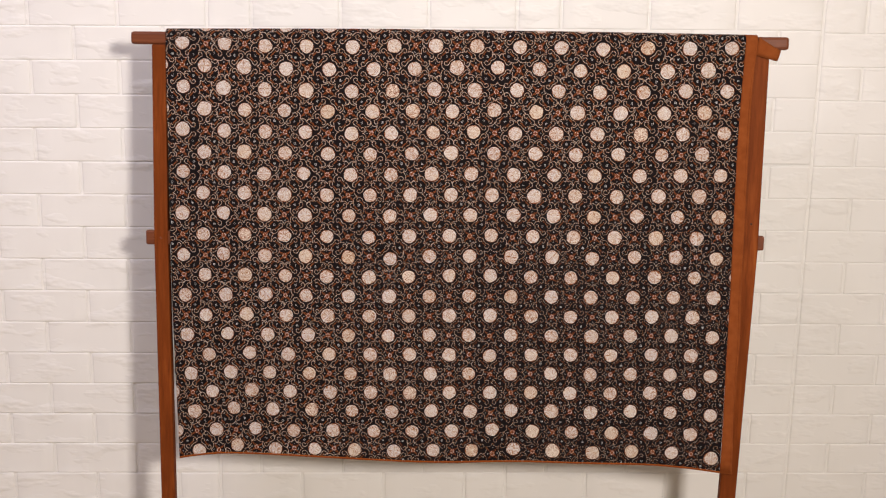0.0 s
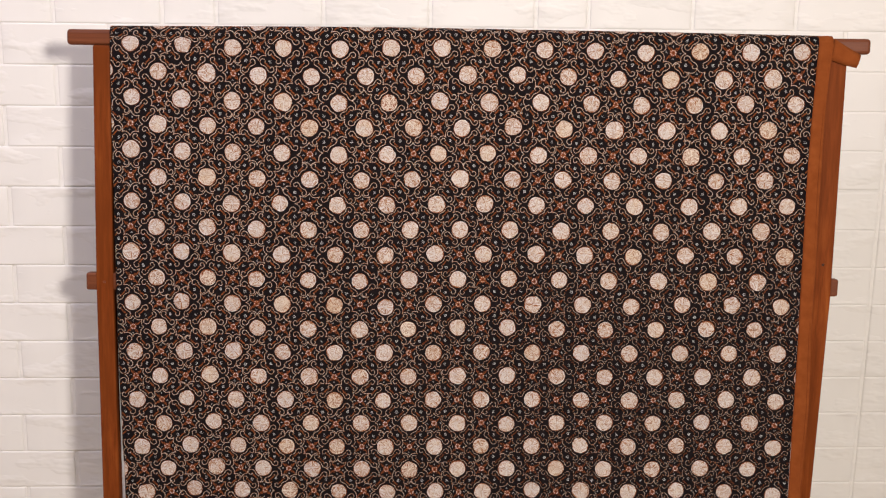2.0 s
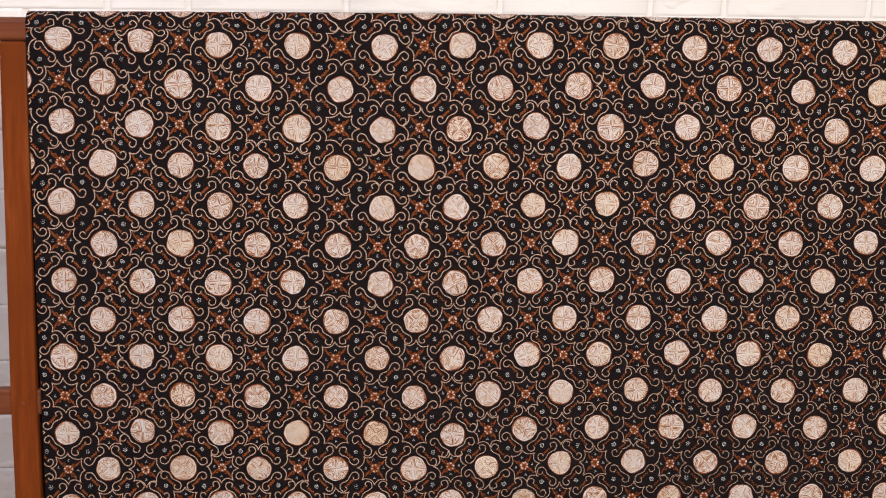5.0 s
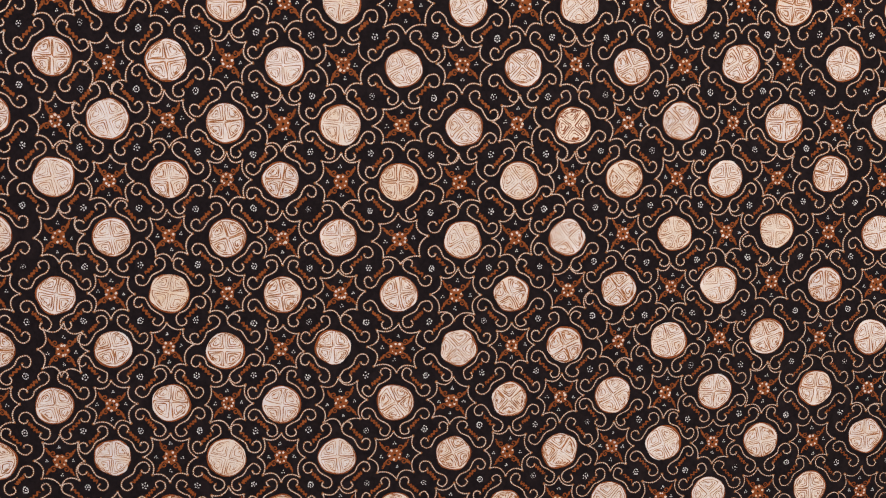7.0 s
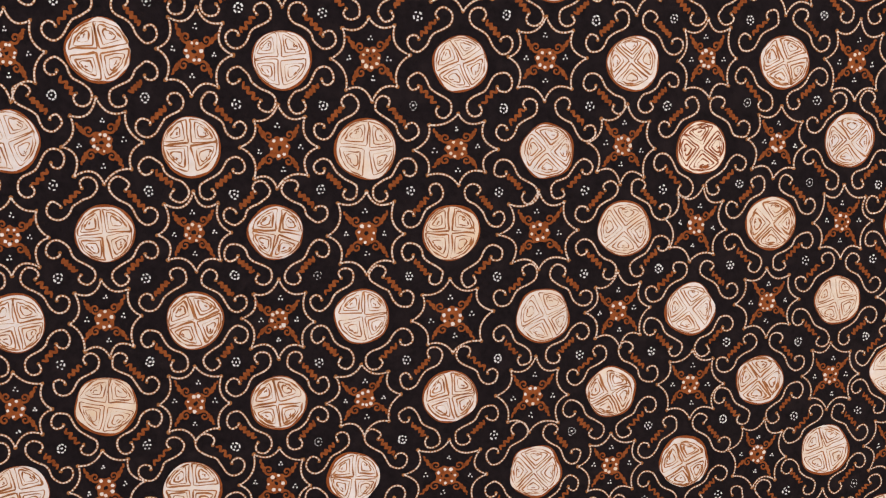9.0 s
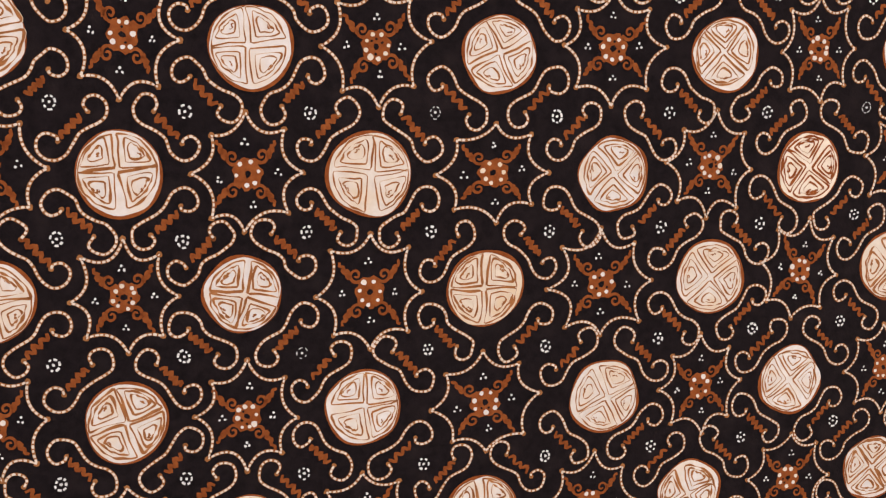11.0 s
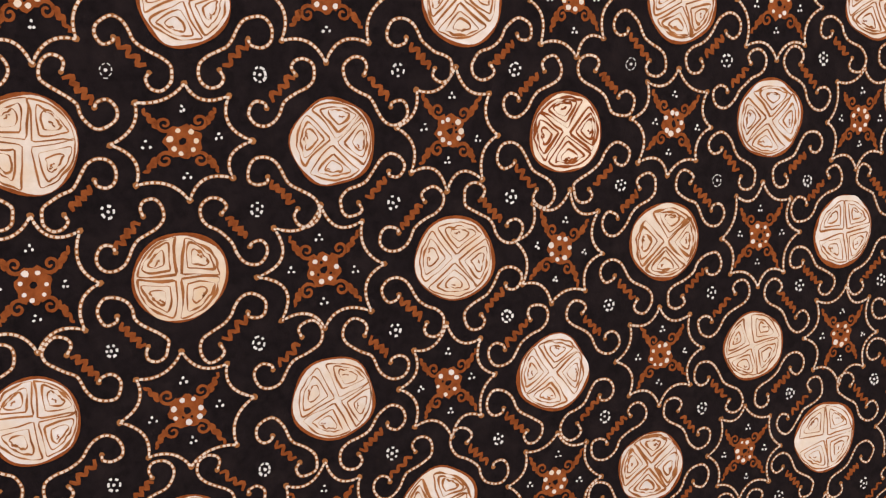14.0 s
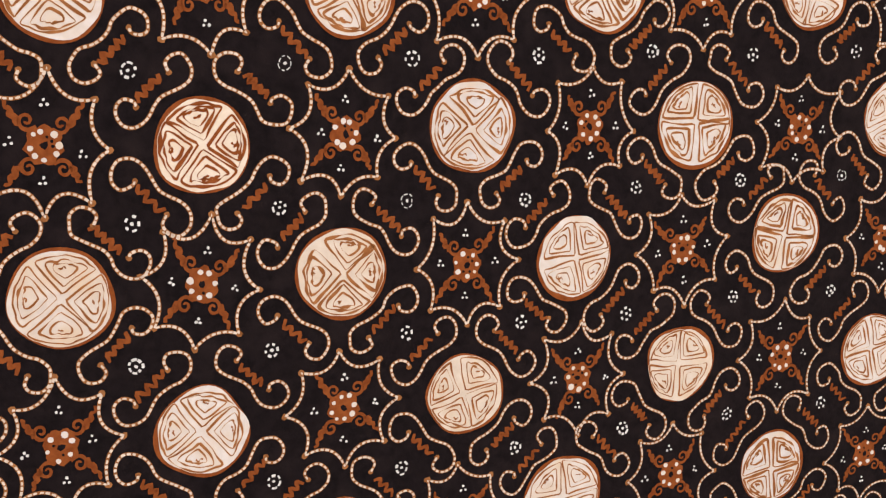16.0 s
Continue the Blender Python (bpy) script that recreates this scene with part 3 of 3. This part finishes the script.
        if rng.random() < 0.3:
            flower.blob(c + (np.array((math.cos(a + 0.45), math.sin(a + 0.45))) * 2.1) @ rot, 0.42 * MM, 2, DOT_H, 6, 0.3)
    return outer, arms, flower


def draw_scroll(ink, filling, centre, across, up, room):
    """A dashed scroll at one corner of a medallion, and the brown zigzag across its opening."""
    c = np.asarray(centre)
    a = rng.normal(0, 0.03)
    rot = np.array([[math.cos(a), math.sin(a)], [-math.sin(a), math.cos(a)]]) @ np.diag((-across, up)) * MM
    pts = np.array(SCROLL)
    # the curls at the two ends open and close a little, each in its own way
    for knob, first, last in (((-6.6, 18.9), 0, 6), ((-19.2, 7.4), 14, 20)):
        pts[first:last] = np.array(knob) + (pts[first:last] - knob) * rng.normal(1.0, 0.07)
    middle = np.array((-12.4, 12.5))
    pts = middle + (pts - middle) * rng.normal(0.981, 0.022, 2) + np.array((-9, 9)) * (room - 1) + rng.normal(0, 0.13, pts.shape)
    line = c + smooth_line(pts) @ rot
    fine = tone_width(c)
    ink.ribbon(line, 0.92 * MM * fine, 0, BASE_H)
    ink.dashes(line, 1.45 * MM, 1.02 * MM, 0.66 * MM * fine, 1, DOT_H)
    for end in (line[0], line[-1]):
        ink.blob(end, 0.8 * MM, 0, LINE_H, 7, 0.15)
    teeth = int(rng.integers(7, 10))
    s = np.linspace(-1, 1, teeth)
    mid = np.array((-13.2, 14.0)) + rng.normal(0, 0.4, 2) + np.array((-9, 9)) * (room - 1)
    zig = mid + np.outer(s * (4.3 + rng.normal(0, 0.35)), (0.70, 0.71)) + np.outer(0.98 * rng.uniform(0.75, 1.2, teeth) * np.where(np.arange(teeth) % 2, 1, -1), (-0.71, 0.70)) + rng.normal(0, 0.12, (teeth, 2))
    zig = smooth_line(zig, 3)
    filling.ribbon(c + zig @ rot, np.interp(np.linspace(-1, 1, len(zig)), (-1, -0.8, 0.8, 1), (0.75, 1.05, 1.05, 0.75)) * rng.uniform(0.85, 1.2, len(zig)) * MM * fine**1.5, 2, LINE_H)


def draw_ring(ink, centre):
    """A small white ring of strokes with a dot in it."""
    c = np.asarray(centre)
    strokes, faint = int(rng.integers(5, 8)), rng.random() < 0.12
    turn = rng.uniform(0, 6.3)
    for k in range(strokes):
        a = turn + k * 2 * math.pi / strokes + np.linspace(-0.34, 0.34, 5) * rng.uniform(0.6, 1.2)
        r = 1.6 + rng.normal(0, 0.16)
        ink.ribbon(c + np.stack([np.cos(a), np.sin(a) * 1.12], 1) * r * MM, (0.28 if faint else rng.uniform(0.50, 0.80)) * MM, 3, DOT_H)
    ink.blob(c, 0.5 * MM, 3, DOT_H, 6, 0.3)


def star_size(i, j):
    """A star fills the room between its four medallions, so it is a little wider or narrower with them."""
    wide = np.linalg.norm(crossing(i + 1, j) - crossing(i - 1, j)) / (2 * STEP)
    tall = np.linalg.norm(crossing(i, j - 1) - crossing(i, j + 1)) / (2 * STEP)
    return (0.95 * wide**1.5 * (1 + rng.normal(0, 0.025)), 1.01 * tall**1.5 * (1 + rng.normal(0, 0.025)))


def join_inks(inks, order):
    """Several inks as one, their dyes renumbered by order."""
    out = Ink()
    for k2, ink in enumerate(inks):
        out.uv += ink.uv
        out.h += ink.h
        out.faces += [tuple(f + out.n for f in face) for face in ink.faces]
        out.mats += [order[k2][q] for q in ink.mats]
        out.n += ink.n
    return out


# scrolls of the middle of the cloth, at eye level, are parts; the others are joined
scrolls = Ink()
PENS = [WAX_LINE, DOT, SOGA, WHITE_DOT]
J0, J1 = -3, 21
for j in range(J0, J1 + 1):
    for i in range(-1, 28):
        c = crossing(i, j)
        if (i + j) % 2 == 0:
            near = 2 < i < 18 and 0 < j < 9
            for di, dj in ((-1, -1), (-1, 1), (1, 1), (1, -1)):
                ink, filling = (Ink(), Ink()) if near else (scrolls, scrolls)
                draw_scroll(ink, filling, c, di, -dj, np.linalg.norm(crossing(i + di, j + dj) - c) / (STEP * math.sqrt(2)))
                if near:
                    filling.build("zigzag", PENS, ink.build("scroll", PENS, cloth), "brown zigzag stroke")
            for dj in (1, -1):
                draw_ring(scrolls, (c + crossing(i + 1, j + dj)) / 2 + rng.normal(0, 0.7, 2) * MM)
work = scrolls.build("scrollwork", PENS, cloth, "dashed tan scrolls with brown zigzags and white rings")
tagged(work, kind="stuff")

# whole medallions and stars are parts; those cut by the edges or bent over the rail are joined
cut = []
DYES = [CREAM, SOGA, HAIRLINE, WAX_LINE, DOT, WHITE_DOT, INDIGO_BLACK, TAN, HALO]
for j in range(J0, J1 + 1):
    for i in range(-1, 28):
        c = crossing(i, j)
        whole = 0 <= i <= 26 and 0 <= j <= 20
        if (i + j) % 2 == 0:
            # the crosses stand upright towards the sides and lean over in the columns between
            turn = rng.normal(0, 0.13) + (0.68 * math.exp(-((i - 9.6) / 3.0) ** 4) if j < 9 else (0 if rng.random() < 0.6 else math.pi / 4))
            here = c if (i, j) in OFF_GRID else c + rng.normal(0, 0.4, 2) * MM
            rim, face, lines = draw_medallion(here, turn, 1.0 + rng.normal(0, 0.028))
            tan = (i, j) == (10, 2) or (rng.random() < 0.02 and not (2 < i < 18 and 0 < j < 7))
            if whole:
                disc = face.build("medallion", [TAN if tan else CREAM], cloth, "tan-stained round medallion" if tan else "")
                rim.build("rim", [SOGA], disc)
                drawn = lines.build("linework", [SOGA if tan else HAIRLINE, HALO], disc)
                if drawn:
                    tagged(drawn, kind="stuff")
            else:
                cut.append(join_inks((rim, face, lines), ((1,), (0,), (2, 8))))
        else:
            outer, arms, flower = draw_star(c, rng.normal(0, 0.06), star_size(i, j))
            if whole:
                star = outer.build("star", [WAX_LINE, DOT], cloth)
                tagged(arms.build("tendril_filling", [SOGA, WHITE_DOT], star), kind="stuff")
                flower.build("flower", [SOGA, CREAM, INDIGO_BLACK], star)
            else:
                cut.append(join_inks((outer, arms, flower), ((3, 4), (1, 5), (1, 4, 6))))
rest_ink = join_inks(cut, [tuple(range(9))] * len(cut))
tagged(rest_ink.build("cut_pattern", DYES, cloth, "medallions and stars cut off at the cloth's edges"), kind="stuff")

# ---------------------------------------------------------------- foam bricks of the wall
COURSE, LENGTH, PANEL, JOINT = 0.0652, 0.1697, 0.5942, 0.0050


def brick_mesh(width, height, seed):
    """A soft-edged foam brick with an uneven embossed face."""
    r = np.random.default_rng(seed)
    nx, nz = 7, 4
    xs = np.concatenate([[0, 0.0010, 0.0030], np.linspace(0.0030, width - 0.0030, nx)[1:-1], [width - 0.0030, width - 0.0010, width]])
    zs = np.concatenate([[0, 0.0020, 0.0034], np.linspace(0.0034, height - 0.0034, nz)[1:-1], [height - 0.0034, height - 0.0020, height]])
    verts, faces = [], []
    for a, z in enumerate(zs):
        for b2, x in enumerate(xs):
            rim = a in (0, len(zs) - 1) or b2 in (0, len(xs) - 1)
            verts.append((x, (0.0011 if b2 not in (0, len(xs) - 1) else 0.0020) if rim else (0.0004 if b2 in (1, len(xs) - 2) else -0.0003 - abs(r.normal(0, 0.0003))), z))
    k = len(xs)
    faces = [(q * k + p, q * k + p + 1, (q + 1) * k + p + 1, (q + 1) * k + p) for q in range(len(zs) - 1) for p in range(k - 1)]
    me = bpy.data.meshes.new("brick")
    me.from_pydata(verts, [], faces)
    me.materials.append(FOAM)
    me.polygons.foreach_set("use_smooth", np.ones(len(me.polygons), bool))
    me.update()
    return me


brick_kinds = {}


SEAM_X, SEAM_Z = 0.70, 1.13


def glued(x, z):
    """How the panels up to the seam sit askew: their slope, and how far they are lifted at x."""
    if x > SEAM_X - 0.001:
        return 0.0, 0.0
    return (0.006, 0.006 * x) if z > SEAM_Z else (0.0033, 0.0033 * (x - SEAM_X))


def lay_brick(x0, x1, z0, height, near, rest):
    skew, lift = glued(x0, z0)
    width = x1 - x0
    key = (round(width, 4), round(height, 4), int(rng.integers(0, 6)))
    if key not in brick_kinds:
        brick_kinds[key] = brick_mesh(width, height, hash(key[2]) + 11)
    if near:
        ob = new("brick", brick_kinds[key])
        ob.parent = wall
        ob.location, ob.rotation_euler = (x0, 0, z0 + lift), (0, -skew, 0)
    else:
        rest.append((brick_kinds[key], x0, z0 + lift, skew))


rest = []
for course in range(-22, 19):
    z0 = 1.4215 + course * COURSE
    if z0 < 0 or z0 + COURSE > 2.69:
        continue
    # each panel is three bricks and a half wide; the half stands at its one end or the other, course by course
    marks = []
    for panel in range(-4, 5):
        start = -0.4795 + panel * PANEL
        marks += [start + (k2 + (0.5 if course % 2 == 0 and k2 else 0)) * LENGTH - (LENGTH if course % 2 == 0 and k2 else 0) for k2 in range(0, 5 if course % 2 == 0 else 4)]
    marks = sorted(x for x in marks if -2.56 < x < 2.56)
    joints = [(x0, x1) for x0, x1 in zip(marks, marks[1:]) if x1 - x0 > 0.02]
    for x0, x1 in joints:
        near = -1.09 < x0 and x1 < 1.09 and 0.42 < z0 < 1.62
        lay_brick(x0 + JOINT / 2, x1 - JOINT / 2, z0, COURSE, near, rest)
verts, faces, n = [], [], 0
for me, x0, z0, skew in rest:
    co3 = np.empty(len(me.vertices) * 3)
    me.vertices.foreach_get("co", co3)
    co3 = co3.reshape(-1, 3)
    co3[:, 2] += skew * co3[:, 0]
    verts.append(co3 + (x0, 0, z0))
    faces += [tuple(v + n for v in p.vertices) for p in me.polygons]
    n += len(me.vertices)
far = mesh_object("brickwork", np.concatenate(verts), faces, [FOAM], parent=wall, smooth=True)
tagged(far, kind="stuff")
